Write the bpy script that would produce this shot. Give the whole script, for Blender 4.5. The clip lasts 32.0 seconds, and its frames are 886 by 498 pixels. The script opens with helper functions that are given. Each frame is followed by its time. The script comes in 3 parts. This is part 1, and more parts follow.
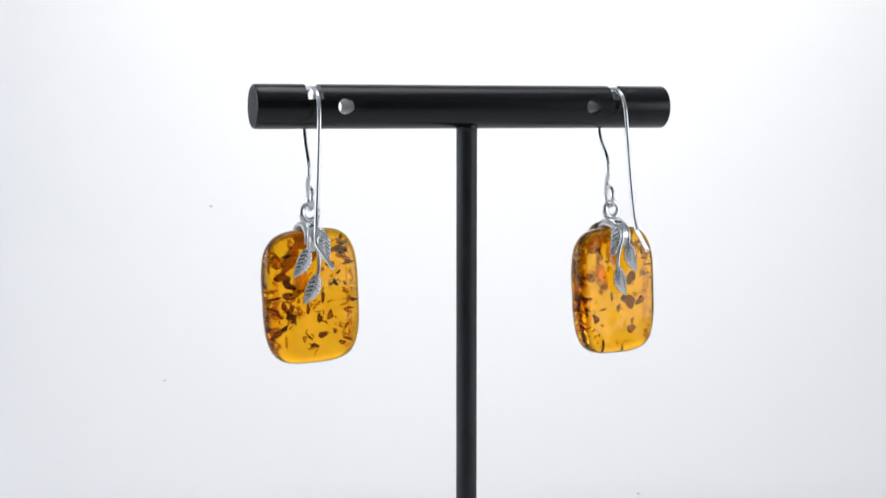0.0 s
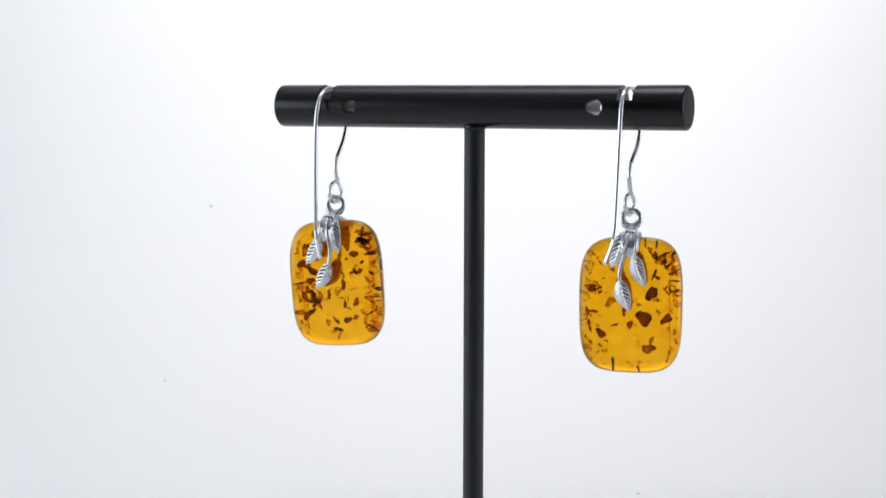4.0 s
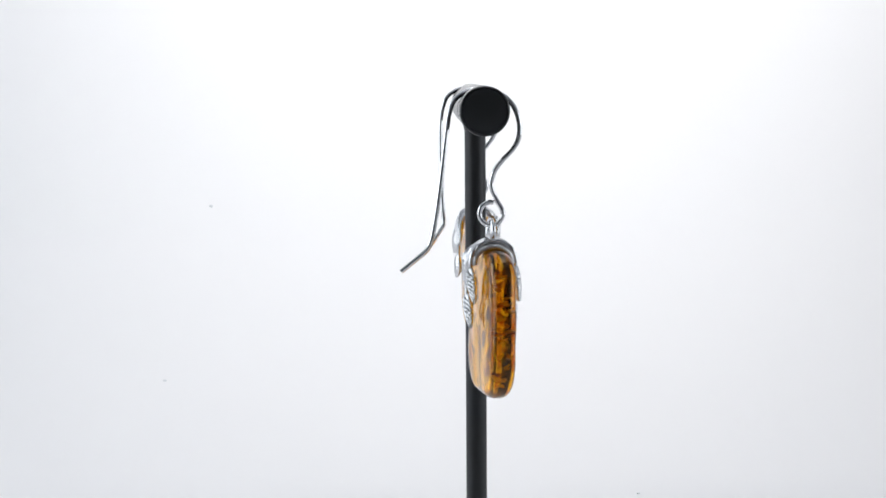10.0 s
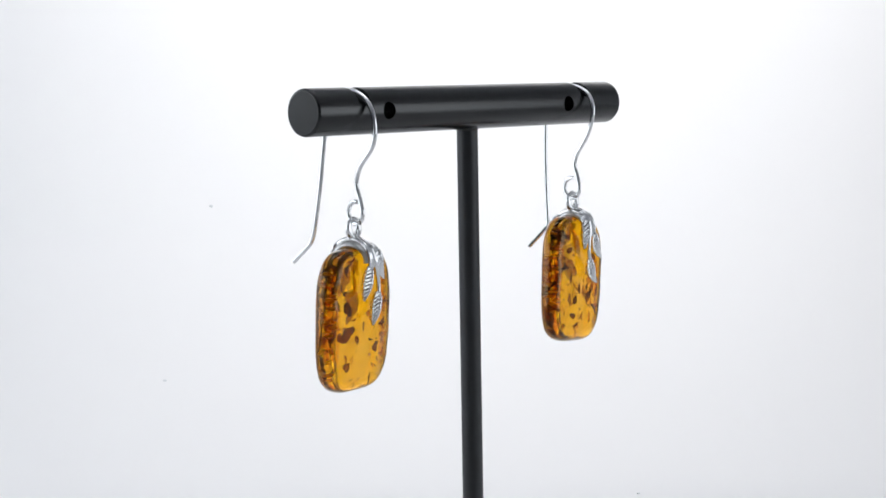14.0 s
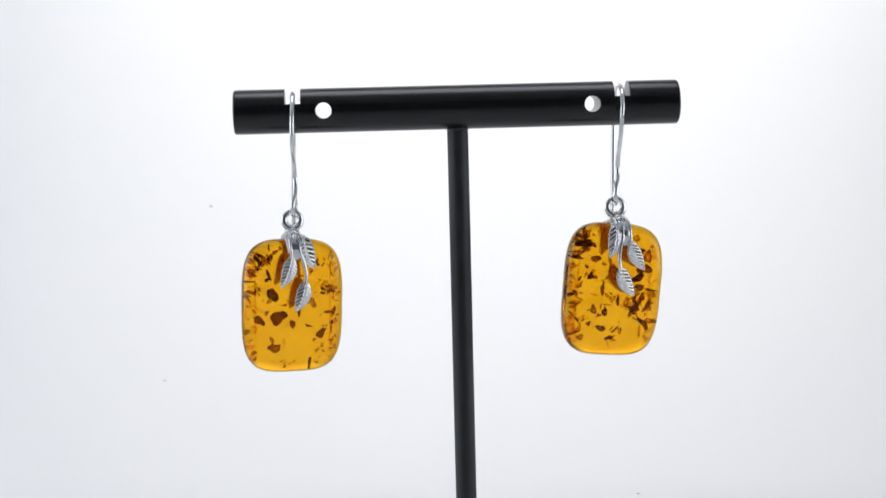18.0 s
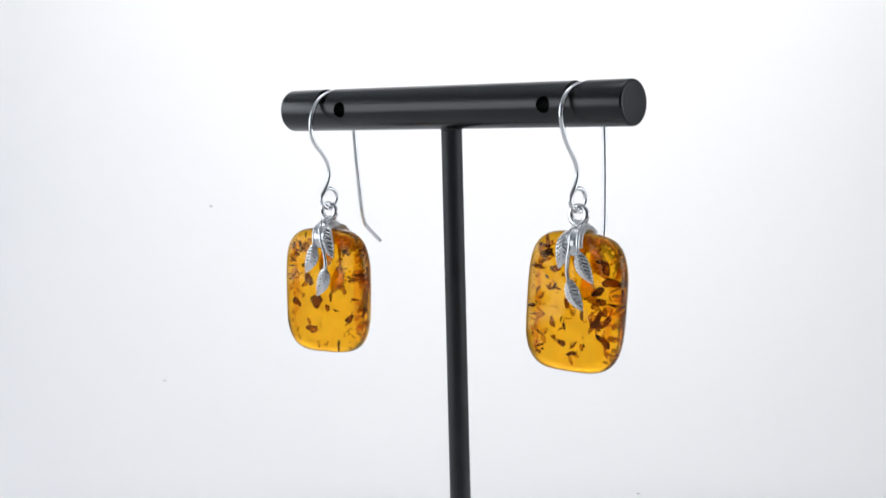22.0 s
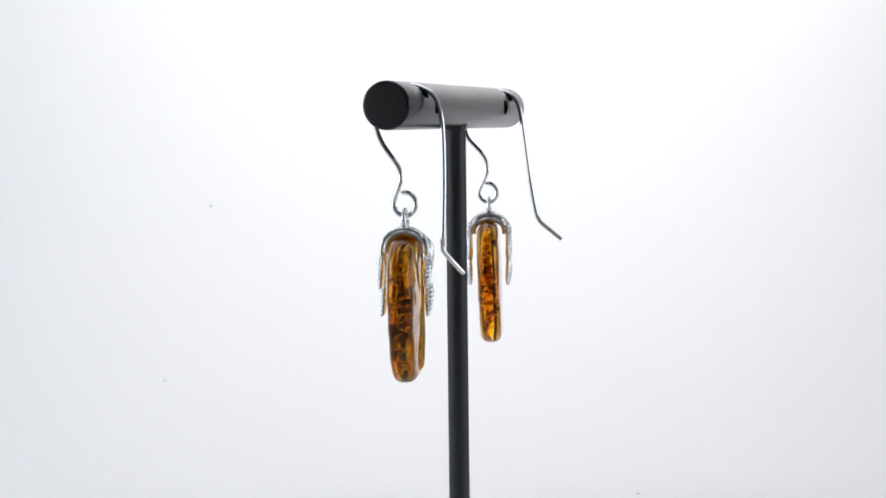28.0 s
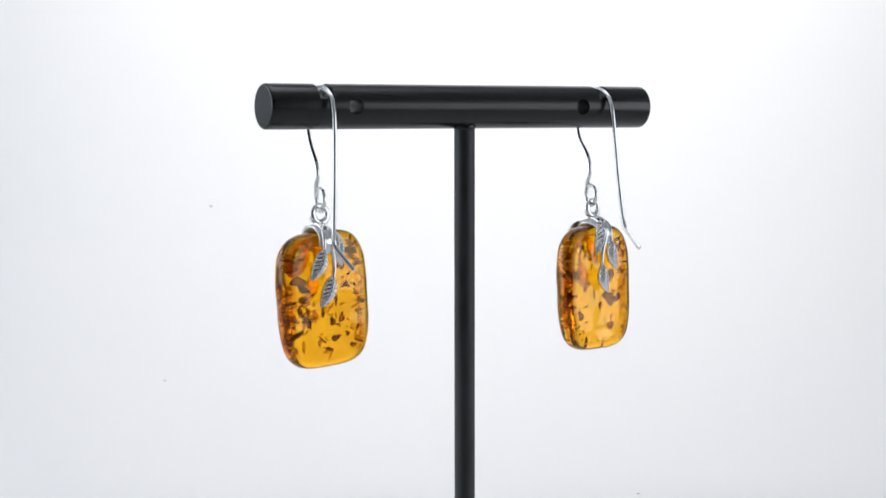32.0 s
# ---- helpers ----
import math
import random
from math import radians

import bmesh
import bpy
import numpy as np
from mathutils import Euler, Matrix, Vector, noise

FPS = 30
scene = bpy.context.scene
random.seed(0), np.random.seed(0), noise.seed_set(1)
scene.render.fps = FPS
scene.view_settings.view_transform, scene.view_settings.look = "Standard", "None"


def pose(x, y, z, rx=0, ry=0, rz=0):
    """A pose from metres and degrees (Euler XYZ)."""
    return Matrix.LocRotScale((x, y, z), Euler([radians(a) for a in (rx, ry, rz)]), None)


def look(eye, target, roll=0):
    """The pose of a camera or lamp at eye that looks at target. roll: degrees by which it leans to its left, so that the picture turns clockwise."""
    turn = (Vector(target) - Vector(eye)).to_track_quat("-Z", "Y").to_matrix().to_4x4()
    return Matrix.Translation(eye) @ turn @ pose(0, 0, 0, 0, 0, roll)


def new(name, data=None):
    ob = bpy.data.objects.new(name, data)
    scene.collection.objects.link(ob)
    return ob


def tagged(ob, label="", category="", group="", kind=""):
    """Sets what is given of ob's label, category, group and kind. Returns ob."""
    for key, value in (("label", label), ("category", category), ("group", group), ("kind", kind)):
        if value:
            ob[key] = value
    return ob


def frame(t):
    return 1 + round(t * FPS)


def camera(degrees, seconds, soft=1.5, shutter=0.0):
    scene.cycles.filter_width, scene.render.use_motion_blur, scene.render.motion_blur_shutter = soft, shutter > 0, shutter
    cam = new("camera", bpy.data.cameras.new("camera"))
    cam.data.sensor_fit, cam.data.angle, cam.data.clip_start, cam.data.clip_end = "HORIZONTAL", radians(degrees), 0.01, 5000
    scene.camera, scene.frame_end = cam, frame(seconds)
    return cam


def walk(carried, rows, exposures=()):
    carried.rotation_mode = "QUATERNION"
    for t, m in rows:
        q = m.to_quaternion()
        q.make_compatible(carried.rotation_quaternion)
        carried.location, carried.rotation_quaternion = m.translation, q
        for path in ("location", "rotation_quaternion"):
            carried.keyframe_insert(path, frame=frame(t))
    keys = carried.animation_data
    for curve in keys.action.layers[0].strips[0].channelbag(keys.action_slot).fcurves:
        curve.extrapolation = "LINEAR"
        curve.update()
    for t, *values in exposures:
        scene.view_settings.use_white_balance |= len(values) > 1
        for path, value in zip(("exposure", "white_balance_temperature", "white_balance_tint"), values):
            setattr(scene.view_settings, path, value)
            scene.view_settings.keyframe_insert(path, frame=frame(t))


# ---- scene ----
cam = camera(30.0, 32.0, soft=1.6)
EYE = Vector((0.0, -0.30133, 0.00133))
PITCH, YAW, ROLL = -0.09002, -0.01346, -0.654
AHEAD = Vector((math.sin(YAW) * math.cos(PITCH), math.cos(YAW) * math.cos(PITCH), math.sin(PITCH)))
VIEW = look(EYE, EYE + AHEAD, ROLL)
walk(cam, [(0.0, VIEW), (32.0, VIEW)])

# ---- light ----
MM = 0.001
FLOOR_Z = -0.135
world = bpy.data.worlds.new("world")
scene.world = world
world.use_nodes = True
world.node_tree.nodes["Background"].inputs[0].default_value = (0.75, 0.82, 1.0, 1)
world.node_tree.nodes["Background"].inputs[1].default_value = 0.25
scene.view_settings.exposure = 0.0


def softbox(name, eye, target, sx, sy, power, color, spread=180):
    data = bpy.data.lights.new(name, "AREA")
    data.shape, data.size, data.size_y = "RECTANGLE", sx, sy
    data.energy, data.color, data.spread = power, color, radians(spread)
    ob = new(name, data)
    ob.matrix_world = look(eye, target)
    return ob


softbox("softbox_top", (0.02, 0.33, 0.20), (0.01, 0.48, 0.05), 0.46, 0.16, 0.94, (1.0, 0.985, 0.975))
softbox("softbox_left", (-0.64, 0.20, 0.17), (0.0, 0.36, 0.15), 0.28, 0.30, 0.68, (0.82, 0.91, 1.0))
softbox("lamp_right", (0.475, 0.022, -0.122), (0.0, 0.0, -0.06), 0.04, 0.02, 0.007, (0.90, 0.95, 1.0))
# added fill with no known source, for some sparkle on top of the silver
softbox("added_fill_overhead", (0.0, 0.06, 0.44), (0.0, 0.0, -0.03), 0.46, 0.24, 0.12, (0.92, 0.94, 1.0), 60)
softbox("softbox_west", (-0.72, -0.20, 0.04), (0.0, -0.14, 0.0), 0.62, 0.42, 0.50, (0.90, 0.95, 1.0), 100)
softbox("softbox_east", (0.72, -0.20, 0.04), (0.0, -0.14, 0.0), 0.62, 0.42, 0.50, (0.90, 0.95, 1.0), 100)


# ---- materials ----
def material(name):
    m = bpy.data.materials.new(name)
    m.use_nodes = True
    return m, m.node_tree.nodes, m.node_tree.links, m.node_tree.nodes["Principled BSDF"]


def noise_node(nodes, links, scale, detail=4.0, coord="Object"):
    tc = nodes.new("ShaderNodeTexCoord")
    n = nodes.new("ShaderNodeTexNoise")
    n.inputs["Scale"].default_value, n.inputs["Detail"].default_value = scale, detail
    links.new(tc.outputs[coord], n.inputs["Vector"])
    return n


def ramp_node(nodes, links, src, stops):
    r = nodes.new("ShaderNodeValToRGB")
    while len(r.color_ramp.elements) < len(stops):
        r.color_ramp.elements.new(0.5)
    for e, (pos, col) in zip(r.color_ramp.elements, stops):
        e.position, e.color = pos, (*col, 1) if len(col) == 3 else col
    links.new(src, r.inputs[0])
    return r


def bump_node(nodes, links, src, bsdf, strength, distance):
    b = nodes.new("ShaderNodeBump")
    b.inputs["Strength"].default_value, b.inputs["Distance"].default_value = strength, distance
    links.new(src, b.inputs["Height"])
    links.new(b.outputs[0], bsdf.inputs["Normal"])


def grey(v):
    return (v, v, v)


def make_paper(name, base, amount):
    m, n, l, b = material(name)
    big, fine = noise_node(n, l, 3.0), noise_node(n, l, 900.0)
    r = ramp_node(n, l, big.outputs[0], [(0.3, tuple(c * (1 - amount) for c in base)), (0.7, base)])
    l.new(r.outputs[0], b.inputs["Base Color"])
    b.inputs["Roughness"].default_value = 0.9
    b.inputs["Specular IOR Level"].default_value = 0.1
    bump_node(n, l, fine.outputs[0], b, 0.1, 0.00005)
    return m


def make_black_metal(name, base, rough, streak):
    m, n, l, b = material(name)
    fine, mid = noise_node(n, l, 4200.0, 3.0), noise_node(n, l, 160.0, 5.0)
    if streak:
        mp = n.new("ShaderNodeMapping")
        mp.inputs["Scale"].default_value = streak
        l.new(fine.inputs["Vector"].links[0].from_socket, mp.inputs["Vector"])
        l.new(mp.outputs[0], fine.inputs["Vector"])
    r = ramp_node(n, l, mid.outputs[0], [(0.3, grey(base * 0.7)), (0.75, tuple(base * k for k in (1.1, 1.25, 1.5)))])
    l.new(r.outputs[0], b.inputs["Base Color"])
    q = ramp_node(n, l, mid.outputs[0], [(0.25, grey(rough - 0.02)), (0.8, grey(rough + 0.025))])
    l.new(q.outputs[0], b.inputs["Roughness"])
    b.inputs["IOR"].default_value = 1.53
    bump_node(n, l, fine.outputs[0], b, 0.25, 0.00004)
    return m


def make_silver(name, base, rough, metal, scale, strength):
    m, n, l, b = material(name)
    mid, fine = noise_node(n, l, scale, 4.0), noise_node(n, l, 6000.0, 2.0)
    r = ramp_node(n, l, mid.outputs[0], [(0.3, tuple(c * 0.86 for c in base)), (0.65, base)])
    l.new(r.outputs[0], b.inputs["Base Color"])
    q = ramp_node(n, l, fine.outputs[0], [(0.3, grey(rough * 0.7)), (0.7, grey(rough * 1.3))])
    l.new(q.outputs[0], b.inputs["Roughness"])
    b.inputs["Metallic"].default_value = metal
    bump_node(n, l, mid.outputs[0], b, strength, 0.0002)
    return m


def make_amber():
    m, n, l, b = material("honey_amber")
    cloud = noise_node(n, l, 260.0, 5.0)
    r = ramp_node(n, l, cloud.outputs[0], [(0.30, (0.79, 0.337, 0.004)), (0.70, (0.91, 0.455, 0.009))])
    l.new(r.outputs[0], b.inputs["Base Color"])
    b.inputs["Transmission Weight"].default_value = 1.0
    b.inputs["IOR"].default_value = 1.54
    b.inputs["Roughness"].default_value = 0.045
    b.inputs["Specular Tint"].default_value = (0.89, 0.55, 0.13, 1)
    b.inputs["Coat Weight"].default_value, b.inputs["Coat Roughness"].default_value, b.inputs["Coat IOR"].default_value = 0.42, 0.05, 1.54
    scratch = noise_node(n, l, 420.0, 3.0)
    bump_node(n, l, scratch.outputs[0], b, 0.18, 0.0003)
    return m


def make_tint_sheet():
    """Sheets added deep in the amber for its darkening with depth: let light straight on and tint it at each crossing.
    """
    m, n, l, b = material("amber_tint_sheet")
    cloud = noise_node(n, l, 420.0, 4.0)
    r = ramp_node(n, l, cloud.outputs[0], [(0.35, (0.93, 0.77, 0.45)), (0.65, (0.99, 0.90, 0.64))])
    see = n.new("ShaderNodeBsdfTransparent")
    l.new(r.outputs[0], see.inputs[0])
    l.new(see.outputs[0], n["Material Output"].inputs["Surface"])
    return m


def make_spangle(name, dark, light, clear, glow):
    """Plant flakes and stress fans inside the amber: brown, partly see-through, cloudy, with a darker rim; also glints
    and rim tint put into flake colour.
    """
    m, n, l, b = material(name)
    info = n.new("ShaderNodeObjectInfo")
    vein = noise_node(n, l, 3600.0, 5.0)
    size = n.new("ShaderNodeVectorMath")
    size.operation = "LENGTH"
    l.new(vein.inputs["Vector"].links[0].from_socket, size.inputs[0])

    def madd(src, k, c):
        q = n.new("ShaderNodeMath")
        q.operation = "MULTIPLY_ADD"
        l.new(src, q.inputs[0])
        q.inputs[1].default_value = k
        if isinstance(c, float):
            q.inputs[2].default_value = c
        else:
            l.new(c, q.inputs[2])
        return q.outputs[0]

    value = madd(vein.outputs[0], 1.1, madd(size.outputs["Value"], -750.0, madd(info.outputs["Random"], 0.45, -0.05)))
    r = ramp_node(n, l, value, [(0.30, dark), (0.68, light)])
    l.new(r.outputs[0], b.inputs["Base Color"])
    b.inputs["Roughness"].default_value = 0.25
    see, soft = n.new("ShaderNodeBsdfTransparent"), n.new("ShaderNodeBsdfTranslucent")
    body, ms = n.new("ShaderNodeMixShader"), n.new("ShaderNodeMixShader")
    l.new(r.outputs[0], see.inputs[0])
    l.new(r.outputs[0], soft.inputs[0])
    body.inputs[0].default_value, ms.inputs[0].default_value = glow, clear
    l.new(b.outputs[0], body.inputs[1])
    l.new(soft.outputs[0], body.inputs[2])
    l.new(body.outputs[0], ms.inputs[1])
    l.new(see.outputs[0], ms.inputs[2])
    l.new(ms.outputs[0], n["Material Output"].inputs["Surface"])
    return m


PAPER = make_paper("white_paper", (0.87, 0.87, 0.88), 0.015)
SIDE = make_paper("white_cloth", (0.80, 0.82, 0.85), 0.03)
FRONT = make_paper("grey_cloth", (0.25, 0.25, 0.27), 0.05)
BLACK = make_black_metal("black_satin_metal", 0.0022, 0.25, None)
BLACK_POST = make_black_metal("black_powder_coat", 0.017, 0.46, None)
BLACK_END = make_black_metal("black_turned_metal", 0.009, 0.55, (1.0, 0.12, 1.0))
SILVER = make_silver("polished_silver", (0.97, 0.97, 0.97), 0.17, 1.0, 700.0, 0.22)
WIRE = make_silver("drawn_silver_wire", (0.97, 0.97, 0.97), 0.085, 1.0, 900.0, 0.10)
CAST = make_silver("cast_silver", (0.98, 0.98, 0.98), 0.24, 1.0, 1700.0, 0.45)
# greyer copy of the silver: the hollow's dim reflection is put into its colour
SHADED_SATIN = make_silver("satin_silver", (0.74, 0.73, 0.72), 0.34, 1.0, 900.0, 0.2)
# darkened silver copy: the leaf grooves' dark reflections are put into its colour
GROOVE_SHADE = make_silver("groove_shade_silver", (0.13, 0.127, 0.124), 0.36, 0.9, 1400.0, 0.3)
AMBER = make_amber()
TINT_SHEET = make_tint_sheet()
FLAKE_DARK = make_spangle("dark_flake", (0.19, 0.085, 0.035), (0.52, 0.31, 0.14), 0.90, 0.4)
FLAKE_GOLD = make_spangle("gold_flake", (0.48, 0.27, 0.11), (0.92, 0.72, 0.40), 0.93, 0.5)
FLAKE_CLEAR = make_spangle("sun_spangle", (0.72, 0.52, 0.24), (0.99, 0.90, 0.64), 0.93, 0.6)
# spangle glints and the rims' depth tint, painted as flake colour
FLAKE_GLINT = make_spangle("painted_glint", (0.93, 0.64, 0.15), (1.0, 0.88, 0.42), 0.45, 0.75)
FLAKE_RIM_TINT = make_spangle("rim_tint_flake", (0.90, 0.67, 0.32), (1.0, 0.90, 0.62), 0.95, 0.85)
SPECK = make_paper("dust_grey", (0.73, 0.75, 0.77), 0.1)


# ---- mesh tools ----
def mesh_of(name, verts, faces, mats, smooth=True, slots=None, sharp=None):
    me = bpy.data.meshes.new(name)
    me.from_pydata([tuple(v) for v in verts], [], faces)
    for m in mats:
        me.materials.append(m)
    bm = bmesh.new()
    bm.from_mesh(me)
    bmesh.ops.recalc_face_normals(bm, faces=bm.faces)
    bm.to_mesh(me)
    bm.free()
    me.polygons.foreach_set("use_smooth", [smooth] * len(me.polygons))
    if slots:
        me.polygons.foreach_set("material_index", slots)
    if sharp:
        me.set_sharp_from_angle(angle=radians(sharp))
    me.update()
    return me


def part(name, me, parent, label=""):
    ob = new(name, me)
    ob.parent = parent
    return tagged(ob, label)


def spline(points, n):
    """A smooth line of n + 1 places through the points."""
    pts = [Vector(p) for p in points]
    pts = [2 * pts[0] - pts[1]] + pts + [2 * pts[-1] - pts[-2]]
    out, spans = [], len(pts) - 3
    for i in range(n + 1):
        u = i / n * spans
        k = min(int(u), spans - 1)
        f = u - k
        a, b, c, d = pts[k:k + 4]
        out.append(0.5 * (2 * b + (c - a) * f + (2 * a - 5 * b + 4 * c - d) * f * f + (3 * b - a - 3 * c + d) * f ** 3))
    return out


def tube(path, radius, sides=14, closed=False):
    """Vertices and faces of a round wire along path; radius may be a function of 0..1."""
    n = len(path)
    verts, faces, side = [], [], None
    for i, p in enumerate(path):
        a, b = path[(i - 1) % n if closed else max(i - 1, 0)], path[(i + 1) % n if closed else min(i + 1, n - 1)]
        t = (b - a).normalized()
        if side is None:
            side = t.orthogonal().normalized()
        side = (side - t * side.dot(t)).normalized()
        up = t.cross(side)
        u = i / (n if closed else n - 1)
        r = radius(u) if callable(radius) else radius
        for k in range(sides):
            w = 2 * math.pi * k / sides
            verts.append(p + r * (math.cos(w) * side + math.sin(w) * up))
    for i in range(n if closed else n - 1):
        j = (i + 1) % n
        for k in range(sides):
            q = (k + 1) % sides
            faces.append((i * sides + k, i * sides + q, j * sides + q, j * sides + k))
    if not closed:
        faces.append(tuple(reversed(range(sides))))
        faces.append(tuple((n - 1) * sides + k for k in range(sides)))
    return verts, faces


def smoothstep(a, b, x):
    x = min(max((x - a) / (b - a), 0.0), 1.0)
    return x * x * (3 - 2 * x)


# ---- the set: white paper sweep, closed in by added unseen walls ----
def sweep_profile():
    back, r = 0.48, 0.20
    line = [(-0.75, FLOOR_Z), (-0.3, FLOOR_Z), (0.1, FLOOR_Z)]
    for i in range(25):
        w = math.pi / 2 * i / 24
        line.append((back - r + r * math.sin(w), FLOOR_Z + r - r * math.cos(w)))
    return line + [(back, 0.30), (back, 0.52)]


def build_set():
    line = sweep_profile()
    xs = [-0.75 + 1.5 * i / 12 for i in range(13)]
    verts = [(x, y, z) for y, z in line for x in xs]
    verts += [(x, y + 0.002 * (1 if y > 0.2 else 0), z - 0.002) for y, z in line for x in xs]
    nx, ny, faces = len(xs), len(line), []
    off = nx * ny
    for j in range(ny - 1):
        for i in range(nx - 1):
            q = (j * nx + i, j * nx + i + 1, (j + 1) * nx + i + 1, (j + 1) * nx + i)
            faces += [q, tuple(off + k for k in reversed(q))]
    ob = new("backdrop", mesh_of("backdrop", verts, faces, [PAPER]))
    tagged(ob, "seamless white paper sweep curving up behind the stand", "backdrop", kind="structure")

    def slab(name, lo, hi, mat, label):
        vs = [(x, y, z) for x in (lo[0], hi[0]) for y in (lo[1], hi[1]) for z in (lo[2], hi[2])]
        fs = [(0, 1, 3, 2), (4, 6, 7, 5), (0, 4, 5, 1), (2, 3, 7, 6), (0, 2, 6, 4), (1, 5, 7, 3)]
        tagged(new(name, mesh_of(name, vs, fs, [mat], smooth=False)), label, "wall", kind="structure")

    # walls and ceiling are unseen additions; their tones set what the silver and bar reflect
    slab("wall_west", (-0.77, -0.77, -0.16), (-0.752, 0.50, 0.52), SIDE, "plain white side wall added out of view to reflect light")
    slab("wall_east", (0.752, -0.77, -0.16), (0.77, 0.50, 0.52), SIDE, "plain white side wall added out of view to reflect light")
    slab("wall_south", (-0.752, -0.77, -0.16), (0.752, -0.752, 0.52), FRONT, "plain grey front wall added out of view as dark surroundings")
    slab("ceiling", (-0.77, -0.77, 0.521), (0.77, 0.50, 0.54), SIDE, "plain white ceiling added out of view to reflect light")


build_set()


# ---- the display stand ----
def carve(me, cutters):
    """me with the cutter meshes taken away, as a new mesh."""
    body = new("body", me)
    tools = []
    for c in cutters:
        t = new("tool", c)
        tools.append(t)
        mod = body.modifiers.new("cut", "BOOLEAN")
        mod.operation, mod.solver, mod.object = "DIFFERENCE", "EXACT", t
    bpy.context.view_layer.update()
    out = bpy.data.meshes.new_from_object(body.evaluated_get(bpy.context.evaluated_depsgraph_get()))
    for o in (body, *tools):
        bpy.data.objects.remove(o)
    return out


def lathe(profile, sides, mats, axis="x"):
    verts, faces, slots = [], [], []
    for u, r in profile:
        for k in range(sides):
            w = 2 * math.pi * k / sides
            c, s = r * math.cos(w), r * math.sin(w)
            verts.append((u, c, s) if axis == "x" else (c, s, u))
    n = len(profile)
    for i in range(n - 1):
        for k in range(sides):
            q = (k + 1) % sides
            faces.append((i * sides + k, i * sides + q, (i + 1) * sides + q, (i + 1) * sides + k))
            slots.append(0)
    faces.append(tuple(reversed(range(sides))))
    faces.append(tuple((n - 1) * sides + k for k in range(sides)))
    slots += [len(mats) - 1] * 2
    if axis == "x":
        faces = [tuple(reversed(f)) for f in faces]
    return mesh_of("turned", verts, faces, mats, slots=slots)


BAR_R, BAR_HALF = 3.98 * MM, 40.0 * MM
NOTCH_X, HOLE_X = 29.45 * MM, 24.01 * MM


def build_stand():
    stand = new("display_stand")
    tagged(stand, "black satin metal T-bar earring display stand on white paper", "display stand")
    b = 0.45 * MM
    prof = [(-BAR_HALF, BAR_R - b)]
    for i in range(1, 6):
        w = math.pi / 2 * i / 5
        prof.append((-BAR_HALF + b * (1 - math.cos(w)), BAR_R - b + b * math.sin(w)))
    prof += [(-x, r) for x, r in reversed(prof)]
    bar = lathe(prof, 96, [BLACK, BLACK_END])
    cutters = []
    for s in (-1, 1):
        hole = lathe([(-6 * MM, 1.45 * MM), (6 * MM, 1.45 * MM)], 40, [BLACK], axis="z")
        hole.transform(Matrix.Translation((s * HOLE_X, 0, 0)) @ Matrix.Rotation(math.pi / 2, 4, "X"))
        cutters.append(hole)
        vs = [(s * NOTCH_X + i * 1.4 * MM, j * 8 * MM, z * MM) for i in (-1, 1) for j in (-1, 1) for z in (1.25, 6.0)]
        fs = [(0, 1, 3, 2), (4, 6, 7, 5), (0, 4, 5, 1), (2, 3, 7, 6), (0, 2, 6, 4), (1, 5, 7, 3)]
        cutters.append(mesh_of("slot", vs, fs, [BLACK], smooth=False))
    bar = carve(bar, cutters)
    bar.polygons.foreach_set("use_smooth", [True] * len(bar.polygons))
    bar.set_sharp_from_angle(angle=radians(35))
    part("crossbar", bar, stand, "black crossbar with two cut notches and two drilled holes")
    low = FLOOR_Z + 0.3 * MM
    post = lathe([(low, 1.90 * MM), (-2.5 * MM, 1.90 * MM)], 64, [BLACK_POST], axis="z")
    post.set_sharp_from_angle(angle=radians(35))
    post.transform(Matrix.Translation((0, -0.35 * MM, 0)))
    part("post", post, stand, "slim round black post")
    collar = lathe([(-4.25 * MM, 1.92 * MM), (-4.0 * MM, 2.0 * MM), (-3.0 * MM, 2.25 * MM)], 64, [BLACK], axis="z")
    collar.transform(Matrix.Translation((0, -0.35 * MM, 0)))
    part("weld_fillet", collar, stand)
    return stand


# ---- the earrings ----
STONE_TH = 4.68


